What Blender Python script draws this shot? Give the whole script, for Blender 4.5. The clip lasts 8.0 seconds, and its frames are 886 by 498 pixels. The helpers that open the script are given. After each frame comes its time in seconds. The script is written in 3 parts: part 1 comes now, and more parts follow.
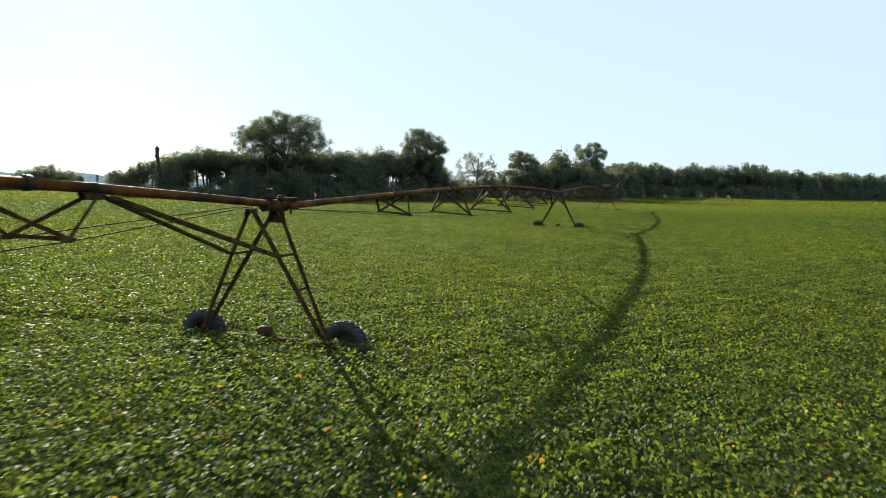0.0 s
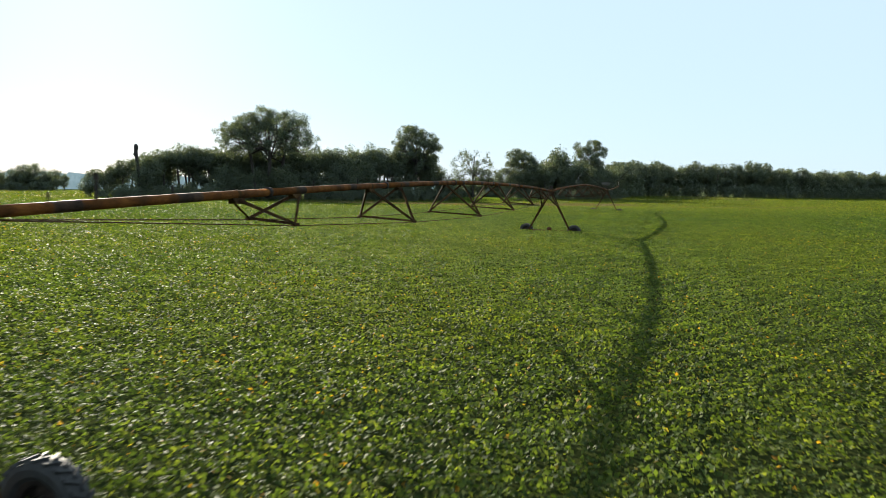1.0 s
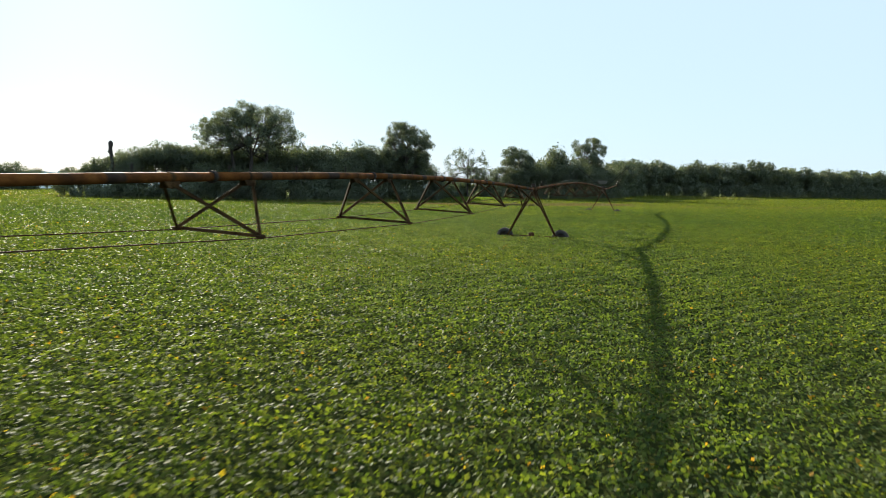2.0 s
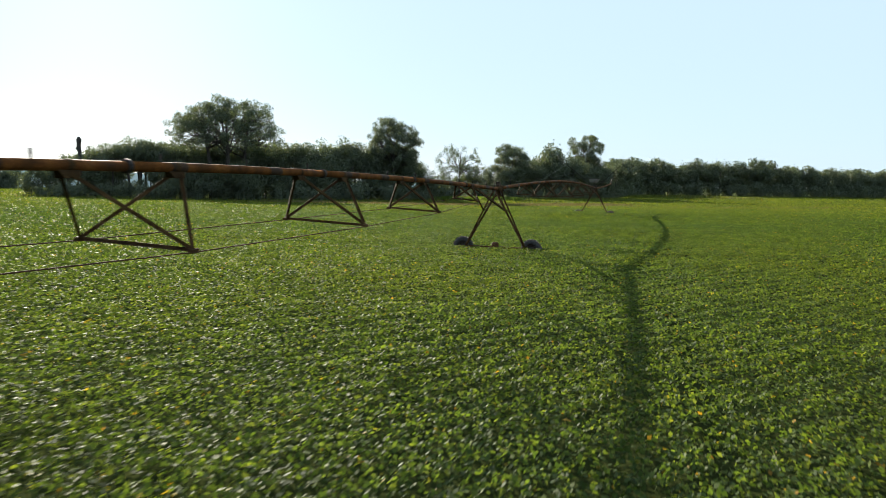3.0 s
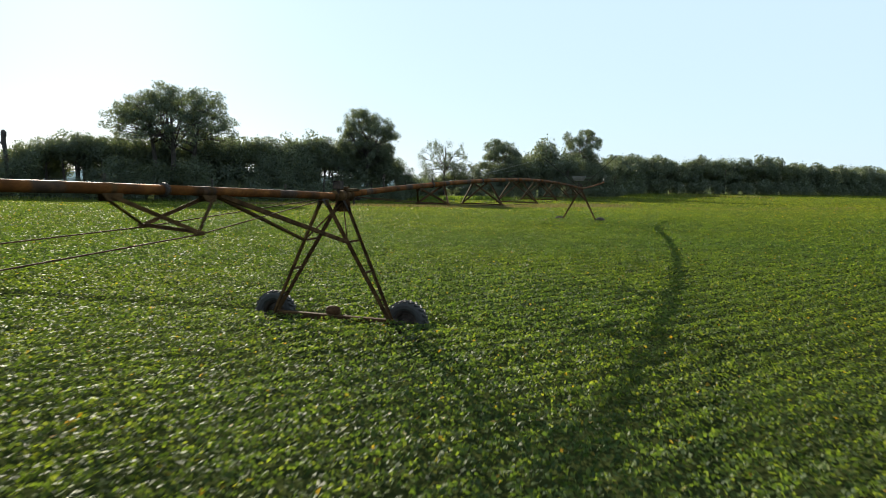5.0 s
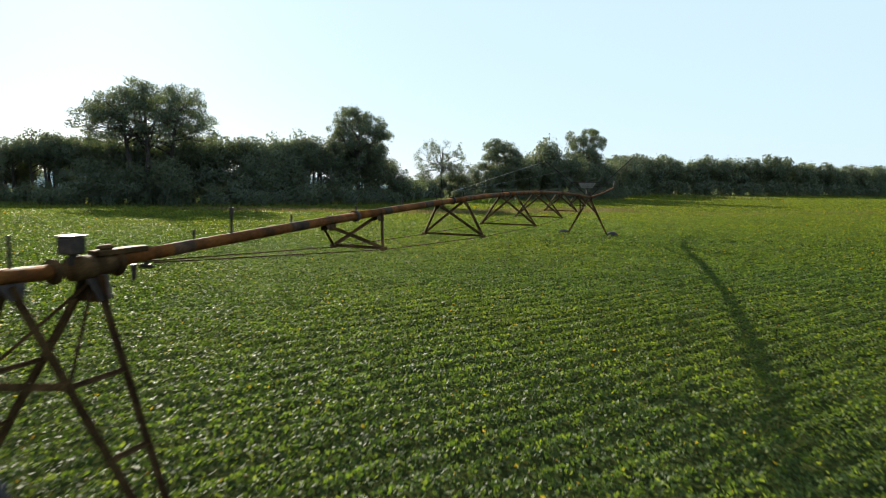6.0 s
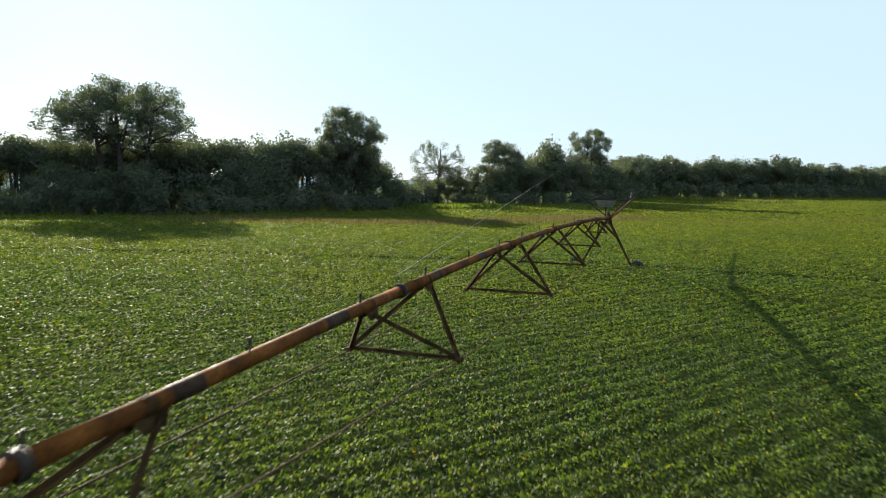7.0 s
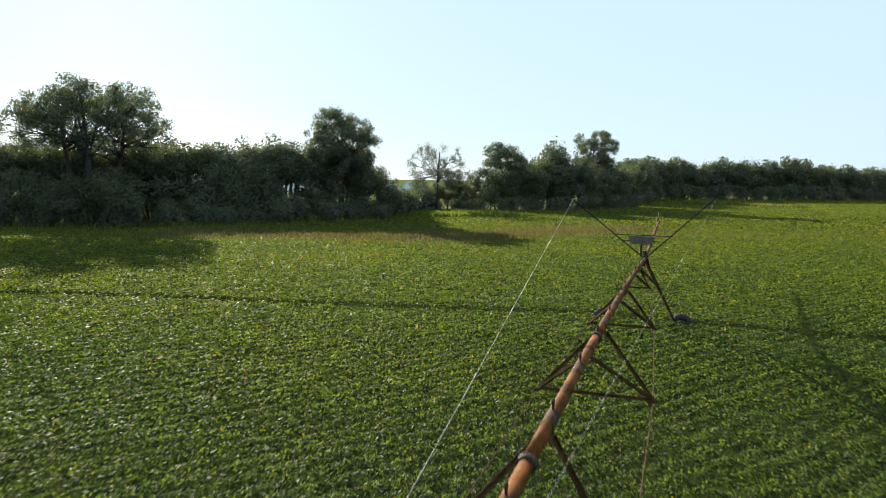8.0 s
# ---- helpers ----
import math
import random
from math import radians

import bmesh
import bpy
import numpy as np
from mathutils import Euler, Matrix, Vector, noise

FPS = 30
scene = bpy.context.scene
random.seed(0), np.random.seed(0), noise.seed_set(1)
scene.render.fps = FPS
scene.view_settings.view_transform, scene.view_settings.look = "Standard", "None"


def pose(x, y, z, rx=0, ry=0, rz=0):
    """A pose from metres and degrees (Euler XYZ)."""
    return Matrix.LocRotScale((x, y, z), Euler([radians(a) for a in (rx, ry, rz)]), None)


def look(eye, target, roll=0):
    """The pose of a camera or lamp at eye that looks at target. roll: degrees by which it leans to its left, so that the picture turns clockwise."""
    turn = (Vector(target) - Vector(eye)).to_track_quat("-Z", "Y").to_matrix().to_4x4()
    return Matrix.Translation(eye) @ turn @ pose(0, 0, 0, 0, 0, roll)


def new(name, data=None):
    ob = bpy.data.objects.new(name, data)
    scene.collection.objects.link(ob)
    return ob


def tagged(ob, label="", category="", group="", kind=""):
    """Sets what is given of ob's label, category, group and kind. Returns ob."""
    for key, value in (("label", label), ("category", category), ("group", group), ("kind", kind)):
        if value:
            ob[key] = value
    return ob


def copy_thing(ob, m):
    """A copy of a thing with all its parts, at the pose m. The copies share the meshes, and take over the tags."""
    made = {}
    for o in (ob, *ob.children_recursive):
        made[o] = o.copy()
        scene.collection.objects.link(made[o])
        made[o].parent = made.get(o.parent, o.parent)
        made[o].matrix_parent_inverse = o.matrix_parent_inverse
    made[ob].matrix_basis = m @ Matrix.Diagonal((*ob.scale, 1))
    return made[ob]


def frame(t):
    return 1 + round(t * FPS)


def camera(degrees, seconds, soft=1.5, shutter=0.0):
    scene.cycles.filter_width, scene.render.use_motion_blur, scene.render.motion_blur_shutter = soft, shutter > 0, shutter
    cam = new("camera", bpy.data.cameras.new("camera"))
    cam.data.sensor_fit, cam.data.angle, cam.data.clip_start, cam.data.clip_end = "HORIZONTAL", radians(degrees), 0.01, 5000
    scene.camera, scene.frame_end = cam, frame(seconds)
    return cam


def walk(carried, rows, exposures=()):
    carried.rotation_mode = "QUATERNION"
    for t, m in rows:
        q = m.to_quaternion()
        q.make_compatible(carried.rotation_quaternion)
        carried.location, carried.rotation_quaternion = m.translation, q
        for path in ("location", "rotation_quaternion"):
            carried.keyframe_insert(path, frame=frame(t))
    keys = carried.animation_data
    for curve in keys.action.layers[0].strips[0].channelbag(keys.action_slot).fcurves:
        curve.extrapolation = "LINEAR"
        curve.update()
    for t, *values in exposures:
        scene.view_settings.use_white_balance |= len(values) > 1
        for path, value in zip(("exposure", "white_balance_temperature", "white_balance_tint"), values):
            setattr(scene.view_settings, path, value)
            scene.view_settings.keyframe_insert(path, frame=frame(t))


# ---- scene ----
cam = camera(62.00, 8.0, soft=0.5, shutter=0.22)
PATH = [  # seconds, x, y, z, pitch, roll, yaw
    (0, 0.000, 0.000, 4.437, -5.102, -1.634, -0.000),
    (0.5, 1.111, 4.736, 4.358, -5.130, -1.575, -0.004),
    (1, 2.268, 9.543, 4.309, -5.141, -1.548, 0.041),
    (1.5, 3.542, 14.388, 4.231, -5.164, -1.539, 0.062),
    (2, 4.939, 19.277, 4.186, -5.178, -1.572, 0.075),
    (2.2, 5.538, 21.256, 4.167, -5.172, -1.590, 0.042),
    (3.3, 9.245, 32.487, 4.231, -5.284, -1.573, 0.108),
    (3.5, 9.973, 34.599, 4.241, -5.261, -1.568, 0.139),
    (4, 11.661, 39.886, 4.296, -5.297, -1.547, 0.146),
    (4.2, 12.262, 42.030, 4.305, -5.337, -1.536, 0.118),
    (5.3, 14.646, 54.283, 4.504, -5.422, -1.464, 0.189),
    (5.5, 14.958, 56.584, 4.622, -5.426, -1.456, 0.247),
    (6, 15.666, 62.273, 5.043, -5.443, -1.440, 0.308),
    (6.5, 16.165, 67.976, 5.603, -5.473, -1.392, 0.327),
    (7, 16.605, 73.758, 6.238, -5.483, -1.373, 0.386),
    (7.5, 16.985, 79.666, 6.963, -5.503, -1.364, 0.451),
    (8, 17.321, 85.536, 7.729, -5.519, -1.351, 0.529),
]
walk(cam, [(t, pose(x, y, z, 90 + pitch, roll, yaw)) for t, x, y, z, pitch, roll, yaw in PATH])
# ---- path end ----
# ---- light ----
world = bpy.data.worlds.new("sky")
scene.world = world
world.use_nodes = True
wn, wl = world.node_tree.nodes, world.node_tree.links
SUN_TURN, SUN_HEIGHT = radians(-25.5), radians(15.8)
sky = wn.new("ShaderNodeTexSky")
sky.sky_type = "NISHITA"
sky.sun_disc = False
sky.sun_elevation, sky.sun_rotation = SUN_HEIGHT, SUN_TURN
sky.air_density, sky.dust_density, sky.ozone_density = 1.0, 0.4, 4.0
wl.new(sky.outputs[0], wn["Background"].inputs[0])
wn["Background"].inputs[1].default_value = 0.0068
haze = wn.new("ShaderNodeBackground")  # even summer haze over the clear sky
haze.inputs[0].default_value, haze.inputs[1].default_value = (0.186, 0.237, 0.279, 1), 1.0
whole_sky = wn.new("ShaderNodeAddShader")
wl.new(wn["Background"].outputs[0], whole_sky.inputs[0])
wl.new(haze.outputs[0], whole_sky.inputs[1])
wl.new(whole_sky.outputs[0], wn["World Output"].inputs[0])
sun = new("sun", bpy.data.lights.new("sun", "SUN"))
sun.data.energy, sun.data.angle, sun.data.color = 5.0, radians(0.4), (1.0, 0.91, 0.74)
to_sun = Vector((math.sin(SUN_TURN) * math.cos(SUN_HEIGHT), math.cos(SUN_TURN) * math.cos(SUN_HEIGHT), math.sin(SUN_HEIGHT)))
sun.matrix_world = look(to_sun * 300, (0, 0, 0))
scene.view_settings.exposure = 1.77


# ---- materials ----
def material(name, build):
    mat = bpy.data.materials.new(name)
    mat.use_nodes = True
    build(mat, mat.node_tree.nodes, mat.node_tree.links, mat.node_tree.nodes["Principled BSDF"])
    return mat


def add_node(nodes, kind, **values):
    made = nodes.new(kind)
    for key, value in values.items():
        made.inputs[key].default_value = value
    return made


def ramp(nodes, links, source, stops):
    made = nodes.new("ShaderNodeValToRGB")
    elements = made.color_ramp.elements
    while len(elements) < len(stops):
        elements.new(0.5)
    for element, (at, colour) in zip(elements, stops):
        element.position, element.color = at, (*colour, 1)
    links.new(source, made.inputs[0])
    return made.outputs[0]


def noisy(nodes, links, scale, detail=4.0, rough=0.6, space="Object"):
    coords = nodes.new("ShaderNodeTexCoord")
    tex = add_node(nodes, "ShaderNodeTexNoise", Scale=scale, Detail=detail, Roughness=rough)
    links.new(coords.outputs[space], tex.inputs["Vector"])
    return tex.outputs[0]


def mixed(nodes, links, factor, a, b, mode="MIX"):
    made = nodes.new("ShaderNodeMix")
    made.data_type, made.blend_type = "RGBA", mode
    for socket, value in ((0, factor), (6, a), (7, b)):
        if isinstance(value, (int, float)):
            made.inputs[socket].default_value = value
        elif isinstance(value, tuple):
            made.inputs[socket].default_value = (*value, 1)
        else:
            links.new(value, made.inputs[socket])
    return made.outputs[2]


def bumped(nodes, links, bsdf, height, strength, distance):
    made = add_node(nodes, "ShaderNodeBump", Strength=strength, Distance=distance)
    links.new(height, made.inputs["Height"])
    links.new(made.outputs[0], bsdf.inputs["Normal"])


def leafy(stops, rough, clear, tint=None, patch=None, gloss=0.5, turning=False):
    """Foliage: colours spread over single leaves, gloss on top, light coming through."""
    def build(mat, nodes, links, bsdf):
        geo = nodes.new("ShaderNodeNewGeometry")
        pick = geo.outputs["Random Per Island"]
        if turning:  # more yellowed leaves in loose patches
            spots = add_node(nodes, "ShaderNodeMapRange", **{"From Min": 0.5, "From Max": 0.8, "To Min": 0.0})
            links.new(noisy(nodes, links, 0.55, 4.0, 0.7), spots.inputs[0])
            where = nodes.new("ShaderNodeTexCoord")
            split = nodes.new("ShaderNodeSeparateXYZ")
            links.new(where.outputs["Object"], split.inputs[0])
            drier = add_node(nodes, "ShaderNodeMapRange", **{"From Min": 22.0, "From Max": 55.0, "To Min": 0.075, "To Max": 0.014})
            links.new(split.outputs[1], drier.inputs[0])
            links.new(drier.outputs[0], spots.inputs["To Max"])
            shift = nodes.new("ShaderNodeMath")
            links.new(pick, shift.inputs[0])
            links.new(spots.outputs[0], shift.inputs[1])
            pick = shift.outputs[0]
        colour = ramp(nodes, links, pick, stops)
        if turning:
            # leaf tone scaled along y: darker midway, paler and yellower far off
            along_y = add_node(nodes, "ShaderNodeMapRange", **{"From Min": 15.0, "From Max": 230.0})
            links.new(split.outputs[1], along_y.inputs[0])
            colour = mixed(nodes, links, 1.0, colour, ramp(nodes, links, along_y.outputs[0], [(0.0, (1.08, 1.10, 1.1)), (0.2, (1.03, 1.06, 1.1)), (0.38, (0.82, 0.93, 1.04)), (0.6, (1.00, 1.03, 1.0)), (0.9, (1.18, 1.12, 1.0))]), "MULTIPLY")
            colour = mixed(nodes, links, 1.0, colour, ramp(nodes, links, noisy(nodes, links, 0.9, 3.0, 0.7), [(0.36, (0.66, 0.68, 0.74)), (0.5, (0.94, 0.94, 0.94)), (0.66, (1.22, 1.2, 1.1))]), "MULTIPLY")
        if patch:
            colour = mixed(nodes, links, ramp(nodes, links, noisy(nodes, links, patch[0], 3.0), [(0.40, (0, 0, 0)), (0.64, (1, 1, 1))]), colour,
                           mixed(nodes, links, 1.0, colour, patch[1], "MULTIPLY"))
        links.new(colour, bsdf.inputs["Base Color"])
        bsdf.inputs["Roughness"].default_value = rough
        bsdf.inputs["Specular IOR Level"].default_value = gloss
        back = nodes.new("ShaderNodeBsdfTranslucent")
        links.new(mixed(nodes, links, 1.0, colour, tint or (1.5, 1.35, 0.5), "MULTIPLY"), back.inputs[0])
        both = add_node(nodes, "ShaderNodeMixShader", Fac=clear)
        links.new(bsdf.outputs[0], both.inputs[1])
        links.new(back.outputs[0], both.inputs[2])
        links.new(both.outputs[0], nodes["Material Output"].inputs[0])
    return build


def metal_paint(dark, mid, light, scale, rough=0.6, metal=0.25, gloss=0.14):
    """Weathered steel: rust and old galvanising in patches, streaks and grain."""
    def build(mat, nodes, links, bsdf):
        info = nodes.new("ShaderNodeObjectInfo")
        big = ramp(nodes, links, noisy(nodes, links, scale, 5.0, 0.65), [(0.32, dark), (0.5, mid), (0.68, light)])
        grain = ramp(nodes, links, noisy(nodes, links, scale * 14, 3.0), [(0.3, (0.62, 0.62, 0.62)), (0.7, (1.15, 1.15, 1.15))])
        shade = ramp(nodes, links, info.outputs["Random"], [(0, (0.8, 0.8, 0.82)), (1, (1.12, 1.08, 1.02))])
        colour = mixed(nodes, links, 1.0, mixed(nodes, links, 1.0, big, grain, "MULTIPLY"), shade, "MULTIPLY")
        links.new(colour, bsdf.inputs["Base Color"])
        bsdf.inputs["Metallic"].default_value = metal
        bsdf.inputs["Specular IOR Level"].default_value = 0.5 if metal > 0 else gloss
        links.new(ramp(nodes, links, noisy(nodes, links, scale * 3), [(0.3, (rough - 0.15,) * 3), (0.7, (rough + 0.15,) * 3)]), bsdf.inputs["Roughness"])
        bumped(nodes, links, bsdf, noisy(nodes, links, scale * 25, 3.0), 0.25, 0.004)
    return build


def ground_build(mat, nodes, links, bsdf):
    fine = ramp(nodes, links, noisy(nodes, links, 1.7, 6.0, 0.7), [(0.35, (0.018, 0.024, 0.009)), (0.6, (0.034, 0.042, 0.015)), (0.75, (0.065, 0.070, 0.026))])
    wide = ramp(nodes, links, noisy(nodes, links, 0.02, 3.0), [(0.35, (0.85, 0.9, 0.8)), (0.65, (1.15, 1.1, 1.0))])
    where = nodes.new("ShaderNodeTexCoord")
    split = nodes.new("ShaderNodeSeparateXYZ")
    links.new(where.outputs["Object"], split.inputs[0])
    beyond = add_node(nodes, "ShaderNodeMapRange", **{"From Min": 318.0, "From Max": 326.0})
    links.new(split.outputs[1], beyond.inputs[0])
    soil = mixed(nodes, links, 1.0, fine, wide, "MULTIPLY")
    meadow = ramp(nodes, links, noisy(nodes, links, 0.05, 5.0), [(0.35, (0.075, 0.095, 0.035)), (0.65, (0.11, 0.125, 0.05))])
    links.new(mixed(nodes, links, beyond.outputs[0], soil, meadow), bsdf.inputs["Base Color"])
    bsdf.inputs["Roughness"].default_value = 1.0
    bsdf.inputs["Specular IOR Level"].default_value = 0.0
    bumped(nodes, links, bsdf, noisy(nodes, links, 3.0, 5.0), 0.6, 0.1)


def rubber_build(mat, nodes, links, bsdf):
    links.new(ramp(nodes, links, noisy(nodes, links, 6.0, 5.0), [(0.35, (0.015, 0.015, 0.015)), (0.6, (0.026, 0.026, 0.025)), (0.75, (0.038, 0.036, 0.032))]), bsdf.inputs["Base Color"])
    bsdf.inputs["Roughness"].default_value = 0.72
    bumped(nodes, links, bsdf, noisy(nodes, links, 60.0), 0.3, 0.004)


def bark_build(mat, nodes, links, bsdf):
    links.new(ramp(nodes, links, noisy(nodes, links, 2.5, 6.0), [(0.35, (0.022, 0.018, 0.015)), (0.7, (0.06, 0.05, 0.042))]), bsdf.inputs["Base Color"])
    bsdf.inputs["Roughness"].default_value = 0.9
    bumped(nodes, links, bsdf, noisy(nodes, links, 9.0, 5.0), 0.7, 0.05)


CROP_STOPS = [(0.0, (0.0269, 0.0470, 0.0168)), (0.35, (0.0457, 0.0739, 0.0221)), (0.72, (0.0672, 0.0981, 0.0284)),
              (0.985, (0.1008, 0.1263, 0.0378)), (0.990, (0.1344, 0.1344, 0.0262)), (0.996, (0.2016, 0.1478, 0.0315)), (1.0, (0.2100, 0.1260, 0.0252))]
M_CROP = material("soybean_leaf", leafy(CROP_STOPS, 0.60, 0.47, tint=(1.6, 1.55, 0.45), patch=(0.05, (1.25, 1.12, 0.8)), gloss=0.046, turning=True))
M_TREE = material("tree_leaf", leafy([(0, (0.070, 0.090, 0.075)), (0.5, (0.080, 0.101, 0.078)), (0.9, (0.092, 0.112, 0.074)), (1, (0.110, 0.116, 0.062))], 0.6, 0.28, tint=(1.35, 1.35, 0.6),
                                     patch=(0.08, (1.08, 1.04, 0.85)), gloss=0.11))
M_WEED = material("weed_leaf", leafy([(0, (0.0425, 0.068, 0.017)), (0.6, (0.0765, 0.102, 0.0255)), (1, (0.136, 0.1275, 0.0425))], 0.7, 0.4, gloss=0.25))
M_DRY = material("dry_weed", leafy([(0, (0.0638, 0.0723, 0.0255)), (0.45, (0.102, 0.0978, 0.0382)), (0.7, (0.1275, 0.0978, 0.0467)), (0.85, (0.0765, 0.102, 0.0255)), (1, (0.17, 0.1403, 0.0765))], 0.8, 0.3, tint=(1.2, 1.0, 0.7), gloss=0.2))
M_GRASS = material("bright_grass", leafy([(0, (0.0467, 0.085, 0.0153)), (1, (0.085, 0.1275, 0.0238))], 0.6, 0.5, gloss=0.3))
M_GROUND = material("field_soil", ground_build)
M_BARK = material("bark", bark_build)
M_PIPE = material("rusted_pipe", metal_paint((0.036, 0.020, 0.010), (0.105, 0.041, 0.012), (0.180, 0.074, 0.020), 1.6, 0.75, 0.0, 0.03))
M_PATCH = material("stained_pipe", metal_paint((0.02, 0.0144, 0.0112), (0.044, 0.0288, 0.0208), (0.096, 0.056, 0.032), 3.0, 0.7, 0.0, 0.04))
M_STEEL = material("weathered_steel", metal_paint((0.026, 0.016, 0.008), (0.056, 0.034, 0.016), (0.10, 0.060, 0.026), 3.0, 0.8, 0.0, 0.02))
M_DARK = material("dark_steel", metal_paint((0.016, 0.014, 0.013), (0.035, 0.028, 0.024), (0.07, 0.05, 0.04), 5.0, 0.6, 0.0))
M_GALV = material("dull_galvanised_sheet", metal_paint((0.128, 0.128, 0.124), (0.208, 0.212, 0.208), (0.304, 0.308, 0.304), 4.0, 0.45, 0.6))
M_BOX = material("faded_brown_box", metal_paint((0.034, 0.018, 0.009), (0.064, 0.034, 0.016), (0.105, 0.056, 0.027), 5.0, 0.75, 0.0, 0.05))
M_ROD = material("rusted_rod", metal_paint((0.03, 0.018, 0.010), (0.055, 0.034, 0.020), (0.085, 0.055, 0.032), 6.0, 0.85, 0.0, 0.03))
M_CABLE = material("steel_cable", metal_paint((0.16, 0.16, 0.152), (0.224, 0.224, 0.208), (0.288, 0.288, 0.272), 9.0, 0.6, 0.3))
M_RUBBER = material("dusty_rubber", rubber_build)


# ---- mesh helpers ----
def mesh_of(name, verts, faces, mat, smooth=False):
    data = bpy.data.meshes.new(name)
    data.from_pydata([tuple(v) for v in verts], [], faces)
    data.materials.append(mat)
    data.update()
    if smooth:
        data.polygons.foreach_set("use_smooth", [True] * len(data.polygons))
    return data


def leaf_mesh(name, leaves, mat):
    """One mesh of loose leaves from one or more arrays of shape (leaves, corners, 3)."""
    groups = leaves if isinstance(leaves, list) else [leaves]
    corners = np.concatenate([np.full(len(g), g.shape[1], dtype=np.int32) for g in groups])
    total = int(corners.sum())
    data = bpy.data.meshes.new(name)
    data.vertices.add(total)
    data.vertices.foreach_set("co", np.concatenate([np.asarray(g, dtype=np.float32).ravel() for g in groups]))
    data.loops.add(total)
    data.loops.foreach_set("vertex_index", np.arange(total, dtype=np.int32))
    data.polygons.add(len(corners))
    data.polygons.foreach_set("loop_start", (np.cumsum(corners) - corners).astype(np.int32))
    data.materials.append(mat)
    data.update(calc_edges=True)
    return data


def part(name, shape, mat, parent, label="", smooth=False):
    """Links one (verts, faces) shape as one mesh object under a thing or part."""
    data = shape if isinstance(shape, bpy.types.Mesh) else mesh_of(name, *shape, mat, smooth)
    ob = new(name, data)
    ob.parent = parent
    return tagged(ob, label) if label else ob


def join(*shapes):
    verts, faces = [], []
    for v, f in shapes:
        k = len(verts)
        verts += list(v)
        faces += [tuple(i + k for i in face) for face in f]
    return verts, faces


def axes_of(way):
    way = Vector(way).normalized()
    side = way.cross(Vector((0, 0, 1)))
    side = side.normalized() if side.length > 1e-4 else Vector((1, 0, 0))
    return way, side, side.cross(way)


def tube(points, radii, n=10, closed=True):
    points = [Vector(p) for p in points]
    if isinstance(radii, (int, float)):
        radii = [radii] * len(points)
    verts, faces = [], []
    for i, p in enumerate(points):
        way = points[min(i + 1, len(points) - 1)] - points[max(i - 1, 0)]
        _, side, up = axes_of(way)
        for k in range(n):
            a = 2 * math.pi * k / n
            verts.append(p + (side * math.cos(a) + up * math.sin(a)) * radii[i])
    for i in range(len(points) - 1):
        for k in range(n):
            faces.append((i * n + k, i * n + (k + 1) % n, (i + 1) * n + (k + 1) % n, (i + 1) * n + k))
    if closed:
        faces.append(tuple(range(n))[::-1])
        faces.append(tuple((len(points) - 1) * n + k for k in range(n)))
    return verts, faces


def angle_bar(a, b, size=0.06, thick=0.008, flip=1):
    """A rolled steel angle from a to b."""
    a, b = Vector(a), Vector(b)
    _, side, up = axes_of(b - a)
    side = side * flip
    profile = [(0, 0), (size, 0), (size, thick), (thick, thick), (thick, size), (0, size)]
    verts = [p + side * (u - size / 3) + up * (v - size / 3) for p in (a, b) for u, v in profile]
    faces = [(k, (k + 1) % 6, 6 + (k + 1) % 6, 6 + k) for k in range(6)]
    return verts, faces + [(5, 4, 3, 2, 1, 0), (6, 7, 8, 9, 10, 11)]


def box(x0, x1, y0, y1, z0, z1, cut=0.012):
    """A box with chamfered edges."""
    verts, faces = [], []
    c = min(cut, (x1 - x0) / 3, (y1 - y0) / 3, (z1 - z0) / 3)
    rings = [(z0, c), (z0 + c, 0), (z1 - c, 0), (z1, c)]
    for z, d in rings:
        xa, xb, ya, yb = x0 + d, x1 - d, y0 + d, y1 - d
        verts += [(xa + c, ya, z), (xb - c, ya, z), (xb, ya + c, z), (xb, yb - c, z), (xb - c, yb, z), (xa + c, yb, z), (xa, yb - c, z), (xa, ya + c, z)]
    for r in range(3):
        for k in range(8):
            faces.append((r * 8 + k, r * 8 + (k + 1) % 8, r * 8 + 8 + (k + 1) % 8, r * 8 + 8 + k))
    return verts, faces + [tuple(range(7, -1, -1)), tuple(range(24, 32))]


def plate(corners, thick):
    """A flat plate with the given outline and thickness."""
    pts = [Vector(c) for c in corners]
    normal = (pts[1] - pts[0]).cross(pts[2] - pts[0]).normalized() * (thick / 2)
    n = len(pts)
    verts = [p + normal for p in pts] + [p - normal for p in pts]
    faces = [tuple(range(n)), tuple(range(2 * n - 1, n - 1, -1))]
    return verts, faces + [(k, n + k, n + (k + 1) % n, (k + 1) % n) for k in range(n)]


def lathe(profile, n=28):
    """Turns (radius, y) pairs about the y axis."""
    verts, faces = [], []
    for r, y in profile:
        for k in range(n):
            a = 2 * math.pi * k / n
            verts.append((r * math.cos(a), y, r * math.sin(a)))
    for i in range(len(profile) - 1):
        for k in range(n):
            faces.append((i * n + k, i * n + (k + 1) % n, (i + 1) * n + (k + 1) % n, (i + 1) * n + k))
    return verts, faces


# ---- the lie of the land ----
T0, T1, T2, T3 = (-19.82, -34.68), (-4.338, 18.003), (11.146, 70.692), (27.354, 123.044)


def smooth_step(a, b, v):
    s = np.clip((v - a) / (b - a), 0, 1)
    return s * s * (3 - 2 * s)


